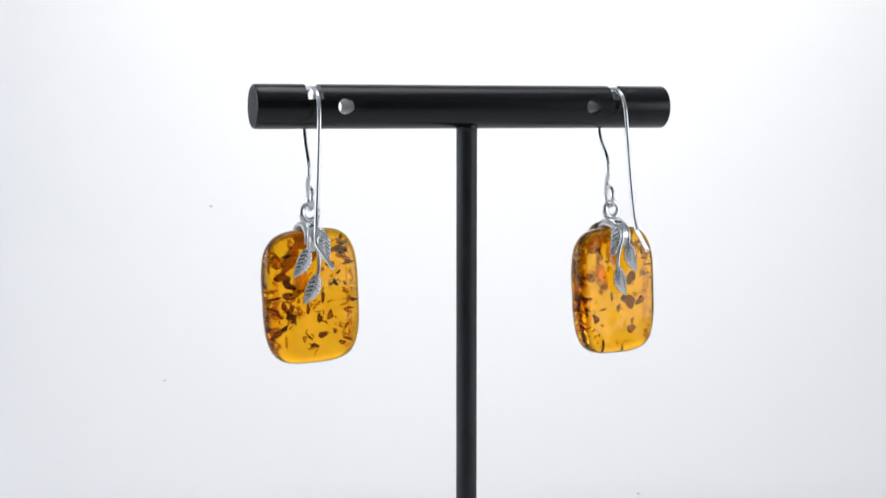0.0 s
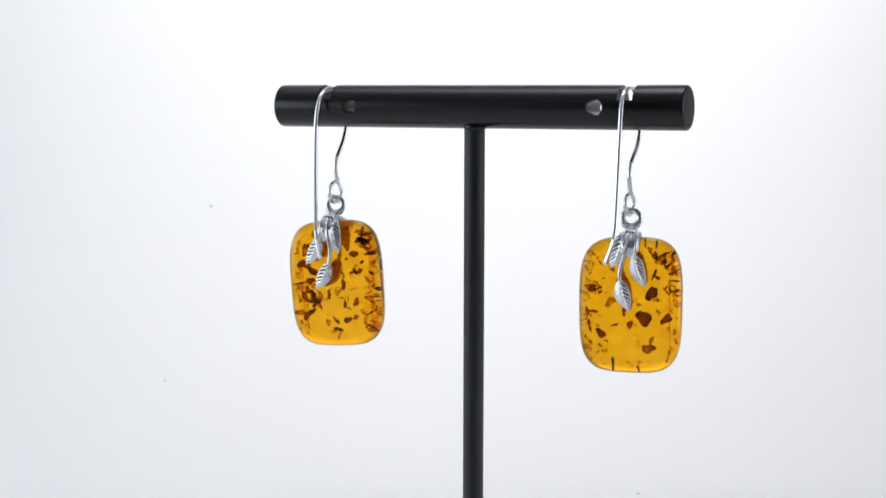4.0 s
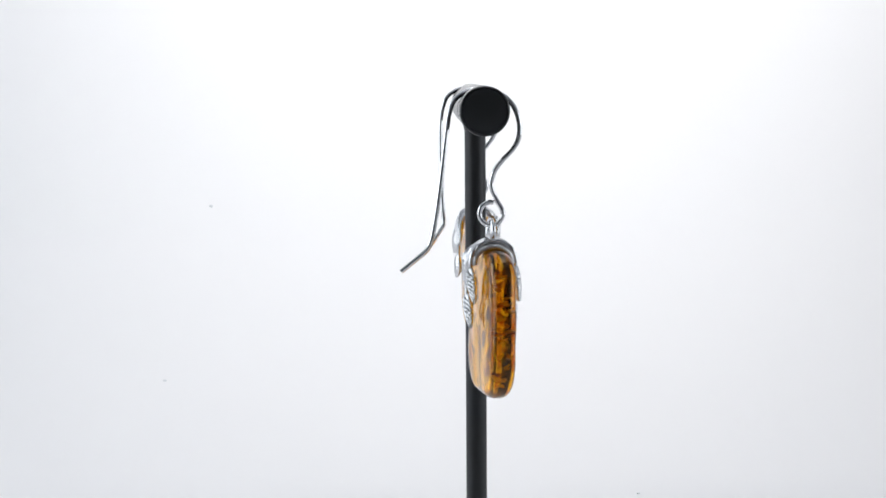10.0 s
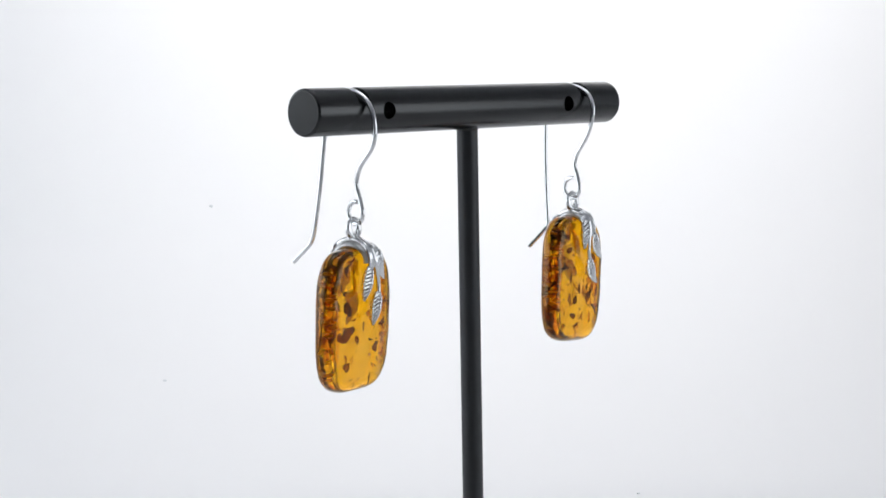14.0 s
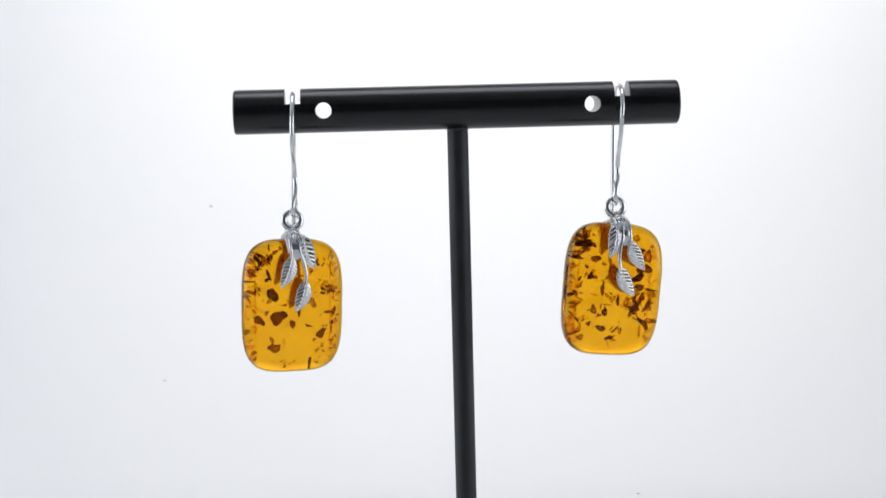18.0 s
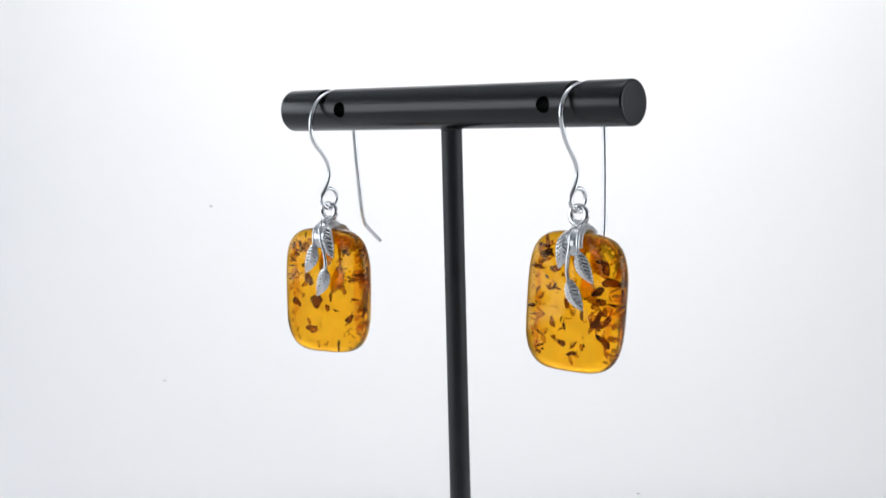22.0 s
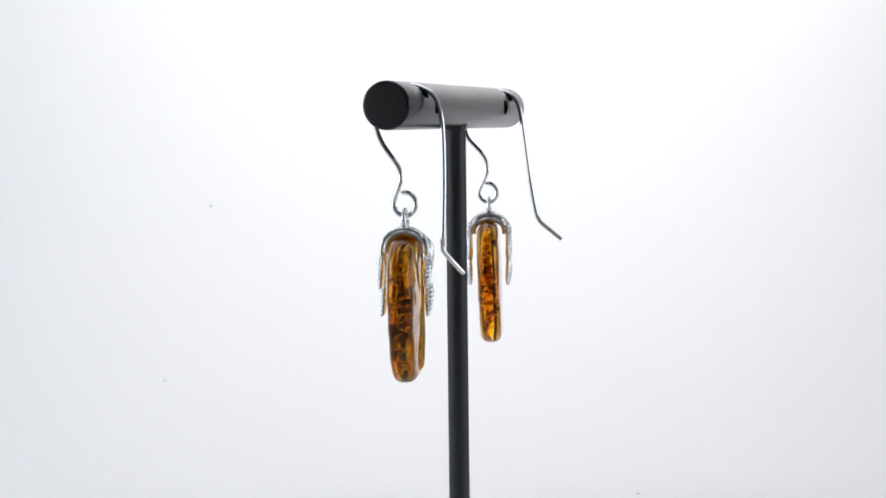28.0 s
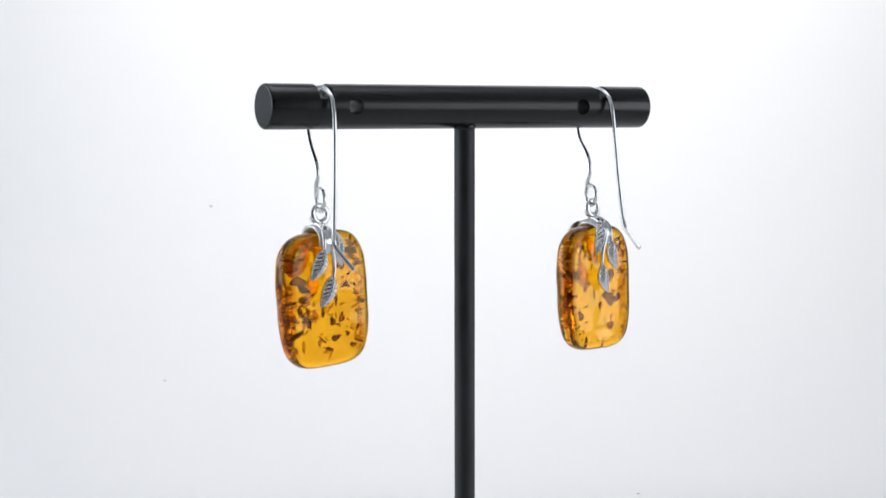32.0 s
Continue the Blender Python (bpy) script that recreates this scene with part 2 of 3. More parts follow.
def stone_mesh(w, h, th, mat, power=3.7, dome=0.22):
    """A rounded cushion slab of amber, in millimetres: nearly flat faces, fully round edge."""
    n, verts, faces = 120, [], []
    rim = []
    for k in range(n):
        a = 2 * math.pi * k / n
        c, s = math.cos(a), math.sin(a)
        e = 2 / power
        rim.append((math.copysign(abs(c) ** e, c), math.copysign(abs(s) ** e, s)))
    half = th / 2 - dome
    edge = [radians(a) for a in (-89.5, -82, -75, -66, -56, -45, -34, -24, -15, -7, -2, 2, 7, 15, 24, 34, 45, 56, 66, 75, 82, 89.5)]

    def ring(scale_x, scale_z, y):
        base = len(verts)
        verts.extend((scale_x * rx, y, scale_z * rz) for rx, rz in rim)
        return base

    rings = []
    fw, fh = w / 2 - half, h / 2 - half
    for sign in (-1, 1):
        fs = [0.1, 0.25, 0.45, 0.65, 0.82, 0.94]
        if sign > 0:
            fs = list(reversed(fs))
        for f in fs:
            rings.append(ring(fw * f, fh * f, sign * (half + dome * (1 - f ** 2.5))))
        if sign < 0:
            for q in edge:
                out = half * math.cos(q) ** 0.82
                rings.append(ring(fw + out, fh + out, half * math.copysign(abs(math.sin(q)) ** 0.82, q)))
    for a, b in zip(rings, rings[1:]):
        for k in range(n):
            q = (k + 1) % n
            faces.append((a + k, a + q, b + q, b + k))
    for base, sign in ((rings[0], -1), (rings[-1], 1)):
        verts.append((0, sign * th / 2, 0))
        c = len(verts) - 1
        for k in range(n):
            q = (k + 1) % n
            faces.append((c, base + q, base + k) if sign < 0 else (c, base + k, base + q))
    wob = [Vector(v) + Vector((0.10 * noise.noise((v[0] * 0.12, v[2] * 0.12, 3.0 + w)), 0.16 * noise.noise(Vector(v) * 0.30), 0.10 * noise.noise((v[0] * 0.12, v[2] * 0.12, 9.0 + w)))) for v in verts]
    return mesh_of("stone", [v * MM for v in wob], faces, [mat])


def flake_mesh(rng, curl):
    """A thin ragged flake about one millimetre across, gently cupped."""
    n, verts, faces = 18, [(0, 0, 0)], []
    lobes = rng.uniform(0, 6.28)
    for ring in (0.55, 1.0):
        for k in range(n):
            a = 2 * math.pi * k / n
            r = 0.5 * ring * (1 + 0.22 * math.sin(2 * a + lobes) + 0.12 * math.sin(3 * a + 2 * lobes) + rng.uniform(-0.17, 0.15))
            verts.append((r * math.cos(a), curl * r * r, r * math.sin(a)))
    for k in range(n):
        q = (k + 1) % n
        faces += [(0, 1 + k, 1 + q), (1 + k, 1 + n + k, 1 + n + q, 1 + q)]
    m = len(verts)
    verts += [(x, y + 0.05, z) for x, y, z in verts]
    faces += [tuple(m + i for i in reversed(f)) for f in faces]
    for k in range(n):
        q = (k + 1) % n
        faces.append((1 + n + k, m + 1 + n + k, m + 1 + n + q, 1 + n + q))
    return [Vector(v) for v in verts], faces


def add_flakes(stone, rng, chosen, count, w, h, swarms):
    shapes = []
    for mat in (FLAKE_GOLD, FLAKE_DARK, FLAKE_CLEAR, FLAKE_RIM_TINT, FLAKE_GLINT):
        for i in range(4):
            v, f = flake_mesh(rng, rng.uniform(-0.9, 0.9))
            shapes.append(mesh_of("flake", [p * MM for p in v], f, [mat]))

    def flake(x, z, y, length, width, angle, dark, tip, spin=0.0):
        me = shapes[4 * dark + rng.randrange(4)]
        room = 0.9 + 0.42 * max(length, width)
        k = max(((abs(x) / (w / 2 - room)) ** 4 + (abs(z) / (h / 2 - room)) ** 4) ** 0.25, 1.0)
        x, z = x / k, z / k
        ob = part("inclusion", me, stone)
        ob.matrix_local = pose(x * MM, y * MM, z * MM, tip, -angle, spin + rng.uniform(-20, 20)) @ Matrix.Diagonal((length, 1.0, width, 1))

    for i, (x, z, length, width, angle, dark) in enumerate(chosen):
        flake(x, z, (i * 7 % 11 - 5) / 5 * 1.15, length, width, angle, dark, rng.uniform(-25, 25))
    made = 0
    while made < count:
        x, z = rng.uniform(-w / 2, w / 2), rng.uniform(-h / 2, h / 2)
        if (abs(x) / (w / 2 - 1.0)) ** 4 + (abs(z) / (h / 2 - 1.0)) ** 4 > 0.95:
            continue
        size = rng.choice((0.3, 0.4, 0.5, 0.7, 1.0, 1.4))
        flake(x, z, rng.uniform(-1.4, 1.4), size * rng.uniform(0.8, 1.4), size * rng.uniform(0.4, 1.0), rng.uniform(0, 180), int(rng.random() < 0.5), rng.uniform(-60, 60))
        made += 1
    for x0, z0, x1, z1, spread, many, low, high in swarms:
        for i in range(many):
            k, size = rng.random(), rng.uniform(low, high)
            flake(x0 + (x1 - x0) * k + rng.gauss(0, spread), z0 + (z1 - z0) * k + rng.gauss(0, spread), rng.uniform(-1.3, 1.3), size * rng.uniform(0.9, 1.6), size * rng.uniform(0.3, 0.8),
                  rng.uniform(0, 180), (0, 1, 0, 2)[i % 4], rng.uniform(-40, 40))
    # tint sheets added near both rims, standing in for absorption seen from the side
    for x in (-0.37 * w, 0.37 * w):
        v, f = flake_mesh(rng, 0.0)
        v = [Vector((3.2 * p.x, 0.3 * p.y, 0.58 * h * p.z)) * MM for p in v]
        ob = part("inclusion", mesh_of("tint_sheet", v, f, [TINT_SHEET]), stone)
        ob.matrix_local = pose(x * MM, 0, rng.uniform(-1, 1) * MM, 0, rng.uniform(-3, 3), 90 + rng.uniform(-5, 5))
    # rim flakes turned for side views: their colour adds glints and depth tint
    for i in range(60):
        x, z = rng.choice((-1, 1)) * rng.uniform(0.36, 0.45) * w, (i / 59 - 0.5) * 0.84 * h + rng.uniform(-0.5, 0.5)
        size = rng.uniform(1.4, 2.1) if i % 3 == 0 else rng.uniform(0.7, 1.4)
        flake(x, z, rng.uniform(-0.8, 0.8), size, size * rng.uniform(0.4, 0.8), rng.uniform(-40, 40), 3 if i % 3 == 0 else 4, rng.uniform(-50, 50), 90.0)
    for i in range(14):
        size = rng.uniform(0.3, 0.8)
        flake(rng.uniform(-0.42, 0.42) * w, rng.uniform(-0.44, 0.44) * h, rng.uniform(-1.2, 1.2), size, size * rng.uniform(0.5, 0.9), rng.uniform(0, 180), 4, rng.uniform(-70, 70))
    for i in range(count):
        x, z = rng.uniform(-0.40, 0.40) * w, rng.uniform(-0.42, 0.42) * h
        size = rng.uniform(0.8, 2.2)
        flake(x, z, rng.uniform(-1.2, 1.2), size, size * rng.uniform(0.5, 0.9), rng.uniform(0, 180), 2, rng.uniform(-90, 90))


def leaf_mesh(length, width, mirror, rng):
    """A pointed silver leaf, root at the origin, tip towards -z, face towards -y: raised midrib, deep grooves with
    painted dark reflections on one half, faint ribs on the other.
    """
    nu, nv, veins = 84, 22, rng.uniform(6.6, 8.2)
    shaded = [rng.random() < 0.92 for k in range(12)]
    lines = [(rng.uniform(0.40, 0.52), rng.uniform(0.80, 0.95)) for k in range(12)]
    slant = rng.uniform(0.16, 0.30)
    top, faces, slots = [], [], []

    def half(u, v):
        ph = (u * veins * 1.15) % 1.0
        return (0.5 * width * math.sin(math.pi * u ** 0.86) ** 0.8 * (1 - 0.10 * u) + 0.10 * (1 - u)) * (1 + 0.035 * math.cos(2 * math.pi * ph) * abs(v) ** 4)

    def wave(u, v):
        return max((u * 1.15 - abs(v) * slant) * veins, 0.0)

    for i in range(nu + 1):
        u = i / nu
        bow = 0.15 * width * math.sin(math.pi * u) * mirror
        for j in range(nv + 1):
            v = 2 * j / nv - 1
            x = v * half(u, v) + bow
            rib = 0.30 * math.exp(-(v / 0.12) ** 2) * (1 - 0.5 * u)
            fold = -0.30 * v * v - 0.26 * abs(v)
            ph = wave(u, v) % 1.0
            inside = smoothstep(0.10, 0.20, abs(v)) * (1 - smoothstep(0.78, 0.94, abs(v)))
            deep = 0.28 if v * mirror < 0 else 0.13
            lo, hi = lines[int(wave(u, v))]
            vein = -deep * smoothstep(lo - 0.06, lo + 0.06, ph) * (1 - smoothstep(hi - 0.06, hi + 0.05, ph)) * inside
            edge = 0.08 * smoothstep(0.75, 0.95, abs(v))
            swell = 0.30 + 0.70 * math.sin(math.pi * min(u, 0.985) ** 0.75) ** 0.7
            top.append(Vector((x, -(0.62 + rib + fold + vein + edge) * swell, -u * length)))
    bot = [Vector((p.x * 0.90, 0.50 * (0.2 + 0.8 * math.sin(math.pi * min(-p.z / length, 0.985)) ** 0.6), p.z)) for p in top]
    m, row = len(top), nv + 1
    for i in range(nu):
        for j in range(nv):
            q = (i * row + j, i * row + j + 1, (i + 1) * row + j + 1, (i + 1) * row + j)
            u, v = (i + 0.5) / nu, 2 * (j + 0.5) / nv - 1
            ph = wave(u, v) % 1.0
            faces.append(tuple(reversed(q)))
            lo, hi = lines[int(wave(u, v))]
            bar = v * mirror < 0 and lo + 0.02 < ph < hi - 0.01
            slots.append(1 if bar and 0.14 < abs(v) < 0.82 and 0.05 < u < 0.94 and shaded[int(wave(u, v))] else 0)
            faces.append(tuple(m + k for k in q))
            slots.append(0)
    for i in range(nu):
        for j, flip in ((0, False), (nv, True)):
            q = (i * row + j, (i + 1) * row + j, m + (i + 1) * row + j, m + i * row + j)
            faces.append(q if not flip else tuple(reversed(q)))
            slots.append(0)
    return top + bot, faces, slots


def spray_y(z):
    """How far the silver spray stands off the middle plane at height z under the ring, in millimetres."""
    k = min(max((z + 5.2) / 3.55, 0.0), 0.985)
    return 3.79 * math.sqrt(1 - k * k)


def bent(verts, place, face):
    """Leaf vertices put in place (x, z, turn) and bent to follow the spray's stand-off; face -1 front, 1 back."""
    x0, z0, turn = place
    c, s = math.cos(turn), math.sin(turn)
    out = []
    for v in verts:
        x, z = x0 + c * v.x + s * v.z, z0 - s * v.x + c * v.z
        out.append(Vector((x, face * (spray_y(z) - v.y), z)))
    return out


def add_spray(earring, m, side, crown, rng):
    """The silver leaf spray that clasps the stone: the same on both faces. side turns it over; m sets it in the earring; crown is the height of the stone's top from the ring."""
    def put(name, verts, faces, mats, label="", slots=None, flip=False):
        fs = [tuple(reversed(f)) for f in faces] if flip else faces
        return part(name, mesh_of(name, [m @ (v * MM) for v in verts], fs, mats, slots=slots), earring, label)

    for face in (-1, 1):
        stem = [(-0.2, -1.85), (-0.1, -2.5), (0.1, -3.4), (0.5, -5.4), (1.15, -7.4), (1.52, -9.4), (1.45, -11.4)]
        path = spline([(-side * 0.25, 0.0, -1.62)] + [(side * x, face * (spray_y(z) + 0.04 * smoothstep(-1.6, -2.6, z)), z) for x, z in stem], 56)
        put("stem", *tube(path, lambda u: 0.50 - 0.14 * u, 12), [SILVER], "polished silver stem")
        twig = [(-0.55, -1.85), (-0.8, -2.5), (-1.15, -3.4), (-1.1, -5.0), (-0.95, -7.0)]
        path = spline([(-side * 0.5, 0.0, -1.66)] + [(side * x, face * (spray_y(z) + 0.04 * smoothstep(-1.6, -2.6, z)), z) for x, z in twig], 40)
        put("stem", *tube(path, lambda u: 0.40 - 0.12 * u, 12), [SILVER], "polished silver stem")
        for x0, z0, x1, z1, width in ((1.5, -10.5, -0.45, -16.2, 2.75), (1.25, -2.5, 3.15, -8.7, 2.95), (-0.95, -6.1, -3.0, -11.8, 2.7)):
            dx, dz = side * (x1 - x0), z1 - z0
            turn = math.atan2(-dx, -dz)
            bow = side if x1 < x0 else -side
            v, f, sl = leaf_mesh(math.hypot(dx, dz), width, bow, rng)
            put("leaf", bent(v, (side * x0, z0, turn), face), f, [CAST, GROOVE_SHADE], "veined silver leaf with dark reflections painted into its grooves", sl, flip=face > 0)
    # arch over the stone's top, with a collar under it whose greyer silver carries the hollow's shade
    def arch(ry, rz, legs, wide, thick, n):
        verts, faces, m = [], [], 16
        line = [(ry, -5.2 - legs * (1 - i / 6)) for i in range(6)]
        line += [(ry * math.cos(math.pi * i / n), -5.2 + rz * math.sin(math.pi * i / n)) for i in range(n + 1)]
        line += [(-ry, -5.2 - legs * (i + 1) / 6) for i in range(6)]
        for i, (y, z) in enumerate(line):
            a, b = line[max(i - 1, 0)], line[min(i + 1, len(line) - 1)]
            d = math.hypot(b[0] - a[0], b[1] - a[1])
            ny, nz = (b[1] - a[1]) / d, (a[0] - b[0]) / d
            u = i / (len(line) - 1)
            w, t = wide(u), thick(u)
            for k in range(m):
                q = 2 * math.pi * k / m
                c, e = math.copysign(abs(math.cos(q)) ** 0.7, math.cos(q)), math.copysign(abs(math.sin(q)) ** 0.7, math.sin(q))
                verts.append(Vector((w * c - side * 0.1, y + ny * t * e, z + nz * t * e)))
        for i in range(len(line) - 1):
            for k in range(m):
                q = (k + 1) % m
                faces.append((i * m + k, i * m + q, (i + 1) * m + q, (i + 1) * m + k))
        faces += [tuple(reversed(range(m))), tuple((len(line) - 1) * m + k for k in range(m))]
        return verts, faces

    def ends(u):
        return smoothstep(-0.10, 0.16, min(u, 1 - u))

    put("saddle", *arch(3.63, 3.42, 1.6, lambda u: (1.20 - 0.10 * math.sin(math.pi * u)) * ends(u), lambda u: 0.50 * ends(u), 44), [SILVER], "polished silver saddle over the stone")
    put("collar", *arch(3.10, 5.75 + crown, 0.5, lambda u: 1.5 + 0.3 * math.sin(math.pi * u) ** 2, lambda u: 0.50, 36), [SHADED_SATIN], "satin silver hollow under the saddle")
    ring = [Vector((1.5 * math.sin(2 * math.pi * i / 48), 0, 1.5 * math.cos(2 * math.pi * i / 48))) for i in range(48)]
    v, f = tube(ring, lambda u: 0.46 + 0.22 * (1 - math.cos(2 * math.pi * u)) / 2, 14, closed=True)
    v = [Vector((p.x, p.y * (0.75 + 0.35 * smoothstep(0.5, -2.0, p.z)), p.z)) for p in v]
    put("bail_ring", v, f, [SILVER], "polished silver bail ring")


def wire_loop(x, y, z, r):
    """The open round loop at a wire's lower end, from its back round under to its top."""
    return [(x + 0.2 * math.cos(radians(a)), y + r * math.cos(radians(a)), z + r * math.sin(radians(a))) for a in (22, -12, -48, -90, -135, -180, -222, -258, -284)]


def add_wire(earring, points, hx):
    path = spline([(x - hx, y, z - 3.0) for x, y, z in points], 170)
    for step in range(5):
        path = [path[0]] + [p + 0.5 * ((a + b) / 2 - p) for a, p, b in zip(path, path[1:], path[2:])] + [path[-1]]
    v, f = tube([p * MM for p in path], 0.41 * MM, 16)
    me = mesh_of("ear_wire", v, f, [WIRE], sharp=50)
    part("ear_wire", me, earring, "bent silver ear wire with an open loop")


def build_earring(label, hx, centre, turn, size, ring, roll, side, wire, flakes, swarms, many, seed):
    rng = random.Random(seed)
    ob = new("earring")
    tagged(ob, label, "earring", group="earrings on the stand")
    add_wire(ob, wire, hx)
    at = Vector((centre[0] - hx, centre[1], centre[2] - 3.0)) * MM
    stone = part("amber_stone", stone_mesh(size[0], size[1], STONE_TH, AMBER), ob, "clear honey amber cushion with brown flakes")
    stone.matrix_local = Matrix.LocRotScale(at, Euler(turn), None)
    add_flakes(stone, rng, flakes, many, size[0], size[1], swarms)
    hang = Vector((ring[0] - hx, ring[1], ring[2] - 3.0)) * MM
    add_spray(ob, Matrix.LocRotScale(hang, Euler((0.0, radians(roll[0]), roll[1])), None), side, centre[2] + size[1] / 2 - ring[2], rng)
    return ob


stand = build_stand()
HX_A, HX_B = 29.45, -29.45
WIRE_A = [(30.02, -13.91, -26.17), (30.0, -10.44, -23.46), (29.95, -9.33, -22.35), (29.92, -8.53, -19.94), (29.73, -7.23, -12.49), (29.6, -6.03, -3.64), (29.53, -5.33, 0.18), (29.45, -3.93, 2.4),
          (29.4, -0.5, 3.55), (29.4, 3.12, 2.5), (29.43, 5.24, 0.18), (29.5, 6.0, -3.04), (29.48, 5.2, -6.15), (29.36, 2.2, -9.17), (29.23, 1.1, -12.09), (29.21, 1.9, -14.6)] + wire_loop(29.45, 1.05, -17.0, 1.93)
WIRE_B = [(-26.94, -8.67, -28.05), (-28.78, -6.56, -25.03), (-29.3, -5.86, -23.73), (-29.43, -6.02, -21.11), (-29.45, -6.35, -12.67), (-29.46, -6.32, -3.73), (-29.41, -5.73, -0.32), (-29.39, -4.53, 2.0),
          (-29.4, -0.6, 3.55), (-29.34, 3.63, 2.3), (-29.21, 5.35, 0.19), (-29.08, 5.66, -2.43), (-29.03, 4.3, -6.34), (-29.08, 1.75, -9.76), (-29.05, 1.15, -12.07), (-29.03, 1.85, -13.98)] + wire_loop(-28.8, 0.70, -16.33, 1.99)
FLAKES_A = [(2.4, -2.1, 3.0, 2.8, 0, 1), (3.7, 2.1, 2.5, 1.8, 70, 1), (-5.1, -5.2, 2.1, 1.4, -25, 1), (6.2, -2.4, 2.2, 1.5, 60, 1), (-6.5, -1.2, 1.8, 0.7, 5, 1), (-7.2, -3.6, 1.8, 0.5, 100, 1),
            (-2.8, -3.5, 1.5, 0.35, 20, 1), (-1.1, -1.1, 1.7, 0.8, 100, 1), (0.0, -3.4, 1.8, 0.9, 70, 0), (-3.1, -10.5, 2.1, 0.6, 105, 1), (3.3, -7.6, 2.3, 1.6, -20, 0), (4.2, 5.6, 2.1, 0.5, 70, 1),
            (4.7, 4.8, 0.9, 0.8, 0, 1), (8.1, 4.8, 1.5, 0.4, 0, 1), (4.4, 1.2, 1.4, 1.0, -60, 0), (3.8, -6.2, 1.8, 0.6, 70, 0)]
FLAKES_B = [(-6.0, 4.0, 2.4, 1.9, -15, 1), (-4.5, 2.4, 2.6, 1.3, -45, 1), (-5.0, 0.7, 1.9, 1.3, -20, 1), (-6.0, 6.4, 2.3, 1.6, 60, 0), (-4.6, 7.5, 1.8, 0.7, 10, 1), (-7.2, 0.3, 2.5, 0.4, 5, 1),
            (-6.2, -5.9, 2.4, 1.4, 35, 1), (-4.4, -3.2, 1.8, 1.3, -10, 1), (-1.3, -2.1, 1.8, 0.7, 80, 1), (1.7, -7.2, 1.5, 1.2, -20, 1), (-0.1, -8.8, 1.6, 0.9, -15, 1), (1.7, -0.2, 2.5, 0.9, 80, 1),
            (3.8, 5.5, 1.8, 1.3, 20, 1), (5.8, 8.0, 2.6, 1.4, -40, 1), (3.5, -3.8, 1.9, 1.1, 50, 0), (8.3, -1.4, 1.2, 0.8, 5, 1)]
# drifts of small flakes: from (x, z) to (x, z), spread, how many, smallest, largest
SWARMS_A = [(3.0, 10.5, 7.6, 5.8, 0.35, 40, 0.4, 1.1), (5.8, 2.6, 8.3, 2.2, 0.45, 14, 0.3, 1.0), (-8.0, 2.6, -4.5, 2.2, 0.5, 14, 0.4, 1.1), (5.0, 9.5, 7.8, 8.6, 0.7, 12, 0.3, 0.9),
            (-1.0, -10.3, 2.5, -10.3, 0.4, 8, 0.25, 0.6), (-7.8, -7.5, -4.0, -8.2, 0.6, 12, 0.3, 0.8), (-3.1, 5.7, -4.5, 7.8, 0.5, 7, 0.5, 1.0)]
SWARMS_B = [(-5.5, -2.0, -3.0, -3.5, 1.0, 18, 0.6, 1.7), (-5.8, -6.0, -5.0, -4.0, 0.7, 6, 0.6, 1.3), (5.0, 9.5, 7.2, 8.5, 0.6, 7, 0.8, 1.6), (5.8, -5.7, 6.2, -8.4, 0.5, 8, 0.6, 1.4),
            (2.4, 1.9, 4.2, 2.5, 0.6, 6, 0.5, 1.2), (6.0, 1.5, 7.5, -3.0, 0.6, 9, 0.6, 1.5), (-1.5, -6.2, -1.0, -9.0, 0.7, 7, 0.5, 1.2), (0.5, -1.0, 1.5, -3.8, 0.8, 7, 0.4, 1.6),
            (5.5, 7.5, 8.0, 5.0, 0.7, 6, 0.8, 1.8)]
earring_a = build_earring("silver leaf earring with flecked honey amber, hung on black crossbar", HX_A, (30.18, 0.83, -34.9), (-0.035, -0.015, 0.21), (18.34, 24.2),
                          (29.83, 0.94, -19.49), (0.0, 0.235), -1, WIRE_A, FLAKES_A, SWARMS_A, 12, 5)
earring_b = build_earring("silver leaf earring with tilted, heavily flecked amber on black crossbar", HX_B, (-28.17, 0.91, -33.81), (0.005, -0.085, 0.158), (18.4, 24.2),
                          (-28.81, 0.72, -18.82), (7.0, 0.150), 1, WIRE_B, FLAKES_B, SWARMS_B, 18, 11)

# dust specks on the paper
def build_specks():
    for x, y, z, r in ((-0.11505, 0.44668, -0.04553, 0.0009), (-0.12439, 0.37163, -0.11278, 0.0008), (0.05829, 0.25366, -0.13326, 0.0006)):
        n = Vector((0, 0.28 - y, 0.065 - z)).normalized()
        bm = bmesh.new()
        bmesh.ops.create_uvsphere(bm, u_segments=14, v_segments=8, radius=1.0)
        for v in bm.verts:
            k = 1 + 0.25 * noise.noise(v.co * 1.7 + Vector((x * 90, 0, z * 90)))
            v.co = Vector((v.co.x * r * k, v.co.y * r * k * 0.9, v.co.z * 0.0003))
        me = bpy.data.meshes.new("dust_speck")
        bm.to_mesh(me)
        bm.free()
        me.materials.append(SPECK)
        me.polygons.foreach_set("use_smooth", [True] * len(me.polygons))
        ob = new("dust_speck", me)
        ob.matrix_world = Matrix.Translation(Vector((x, y, z)) + 0.0001 * n) @ n.to_track_quat("Z", "Y").to_matrix().to_4x4()
        tagged(ob, "tiny faint grey dust speck on the white paper", "dust", group="dust specks")


build_specks()


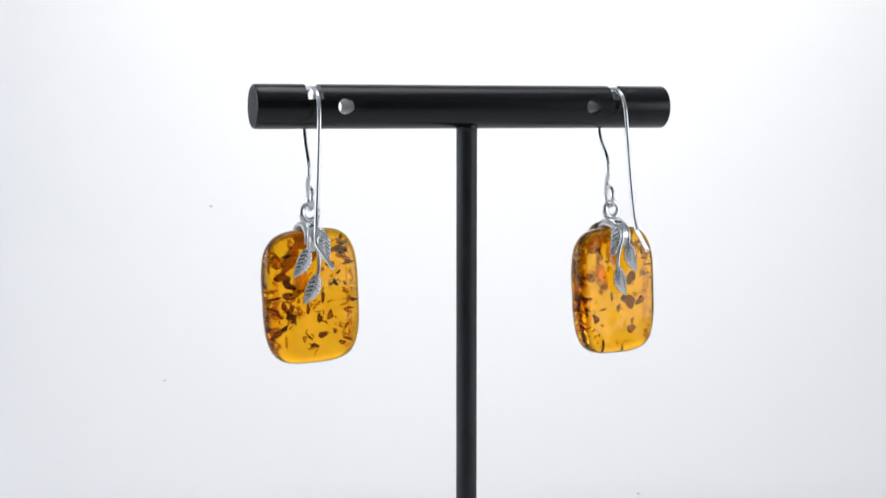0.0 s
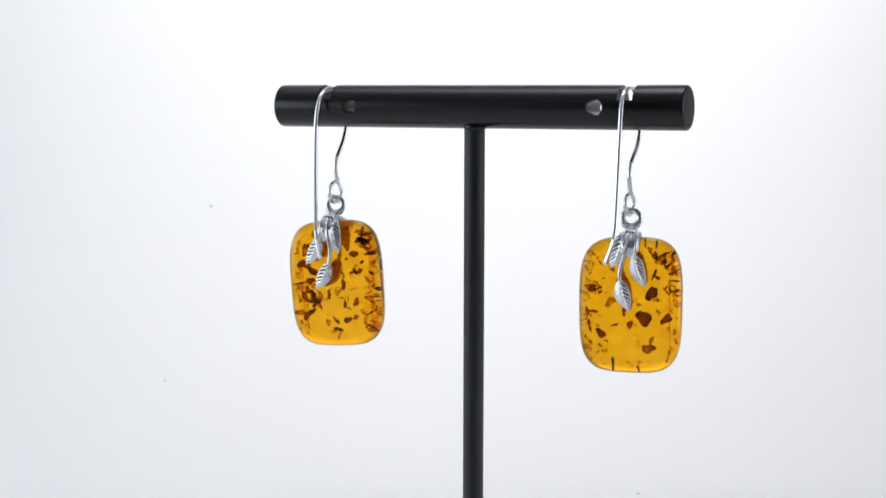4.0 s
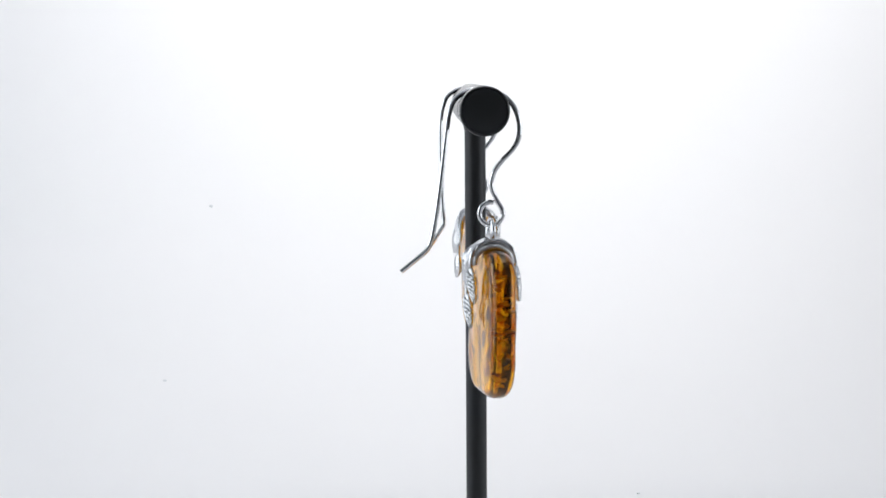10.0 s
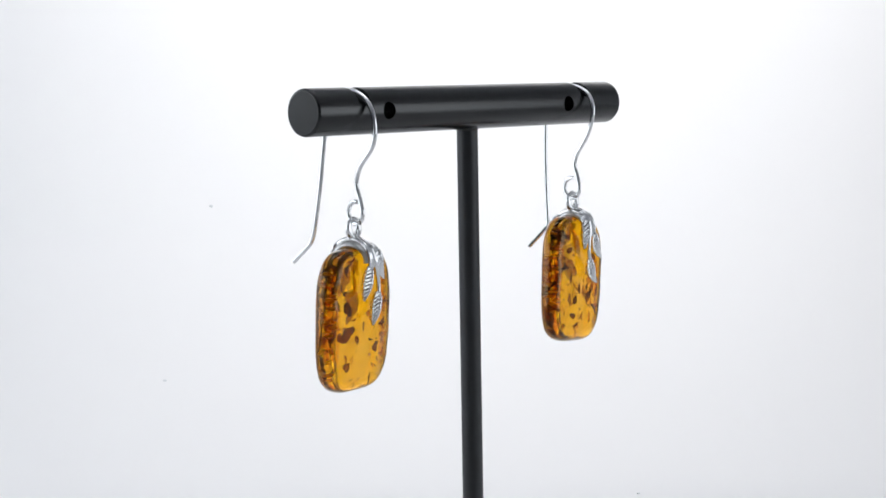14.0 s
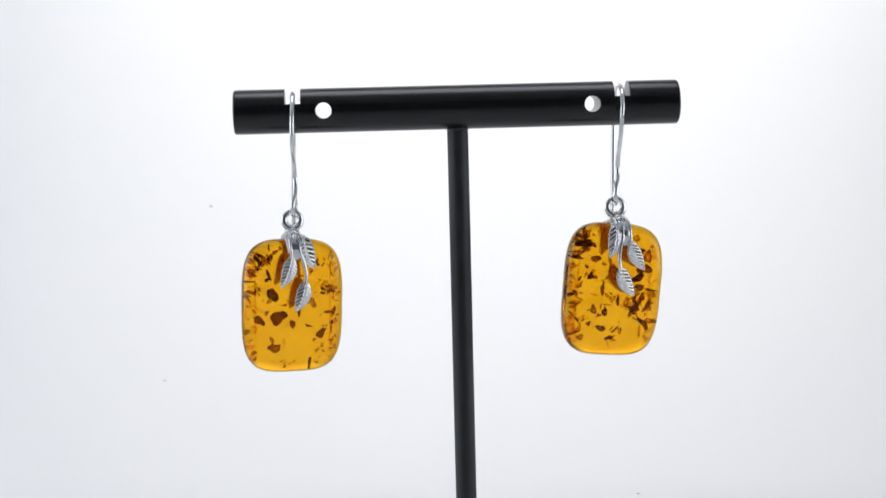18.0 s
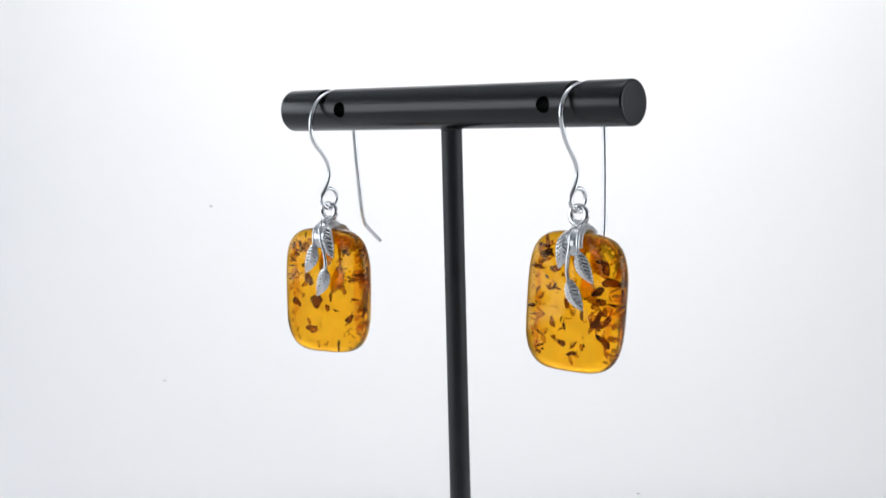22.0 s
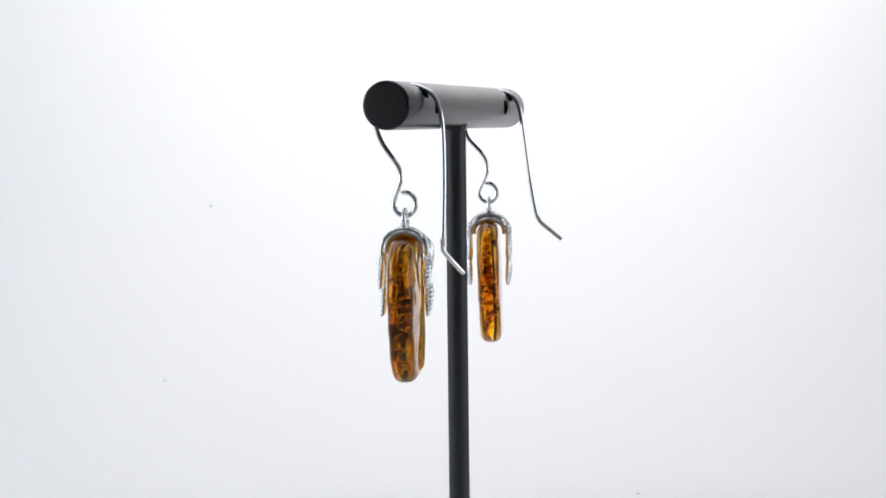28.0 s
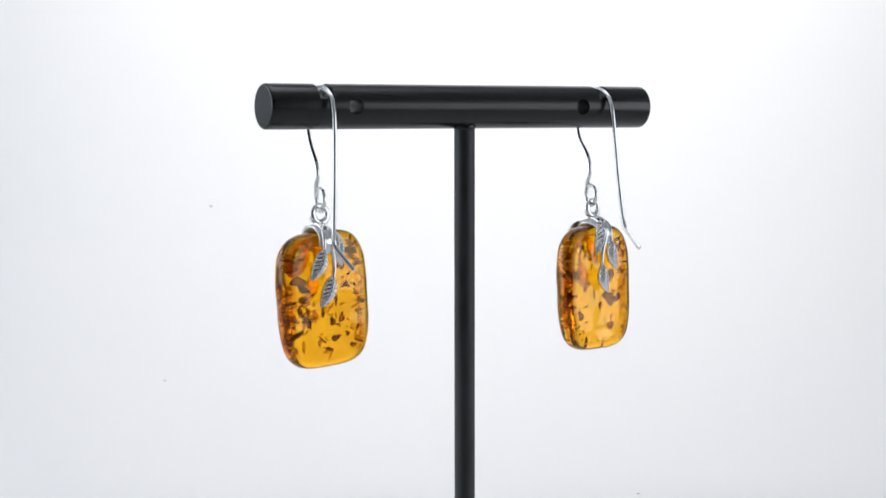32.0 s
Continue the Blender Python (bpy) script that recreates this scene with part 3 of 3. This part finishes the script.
# ---- movement: the stand turns steadily; the earrings turn with it and tremble ----
TURN_RATE = -0.19069
SEAT = Matrix(((0.93586866, -0.35216804, 0.01129253, 0.00044), (0.3520834, 0.93592696, 0.00883233, 0.00266), (-0.01367945, -0.00428999, 0.99989723, 0), (0, 0, 0, 1)))
TREMBLE = {"a": (0.31, (0.10, 0.12, -0.18, -0.35), (0.11, 0.43)), "b": (0.314, (-0.36, -0.38, -0.21, 1.06), (-0.02, 0.60))}


# sideways lean of each earring, set to fit the camera's view, seconds and degrees
VIEW_LEAN = {"a": ((0, -0.57), (1, -0.53), (2, 0.84), (3, 0.49), (6, 0.21), (7, 0.67), (8, 0.05), (9, 0.77), (10, -1.12), (11, -0.49), (12, -0.37), (13, -0.45), (14, 0.02), (17, 0.49), (18, 0.13), (19, 0.41), (20, 0.55), (21, 0.65), (22, 0.58), (23, 0.46), (24, 0.14), (27, -0.58), (28, 0), (29, -1.07), (30, -0.32), (31, -0.23), (32, -0.09)),
         "b": ((0, 0.32), (1, 1.19), (2, 0.86), (3, 0.33), (6, 0.96), (7, 0.4), (8, 0.28), (9, 0.33), (10, -0.77), (11, -0.95), (12, -0.64), (13, -0.67), (14, -0.5), (17, 0.26), (18, 0.02), (19, 0.23), (20, 0.16), (21, 0.08), (22, 0.5), (23, 0.9), (24, -0.05), (27, -0.76), (28, -0.74), (29, -0.18), (30, 0.26), (31, -0.41), (32, -1.05))}


def view_lean(t, key):
    rows = VIEW_LEAN[key]
    for (t0, a), (t1, b) in zip(rows, rows[1:]):
        if t <= t1:
            return a + (b - a) * smoothstep(t0, t1, t)
    return rows[-1][1]


def small(a, b):
    return Matrix.Rotation(radians(b), 4, "Y") @ Matrix.Rotation(radians(a), 4, "X")


def stand_pose(t):
    return Matrix.Rotation(TURN_RATE * t, 4, "Z") @ SEAT


def earring_pose(t, key, hx):
    period, (ax, bx, ay, by), lean = TREMBLE[key]
    s, c = math.sin(2 * math.pi * t / period), math.cos(2 * math.pi * t / period)
    base = stand_pose(t)
    turn = base.to_3x3().to_4x4()
    hang = turn.inverted() @ small(lean[0], lean[1] + view_lean(t, key)) @ turn @ small(ax * s + bx * c, ay * s + by * c)
    return base @ Matrix.Translation((hx * MM, 0, 3.0 * MM)) @ hang


def motions():
    walk(stand, [(i * 0.5, stand_pose(i * 0.5)) for i in range(65)])
    for ob, key, hx in ((earring_a, "a", HX_A), (earring_b, "b", HX_B)):
        walk(ob, [(i * 0.1, earring_pose(i * 0.1, key, hx)) for i in range(321)])


motions()
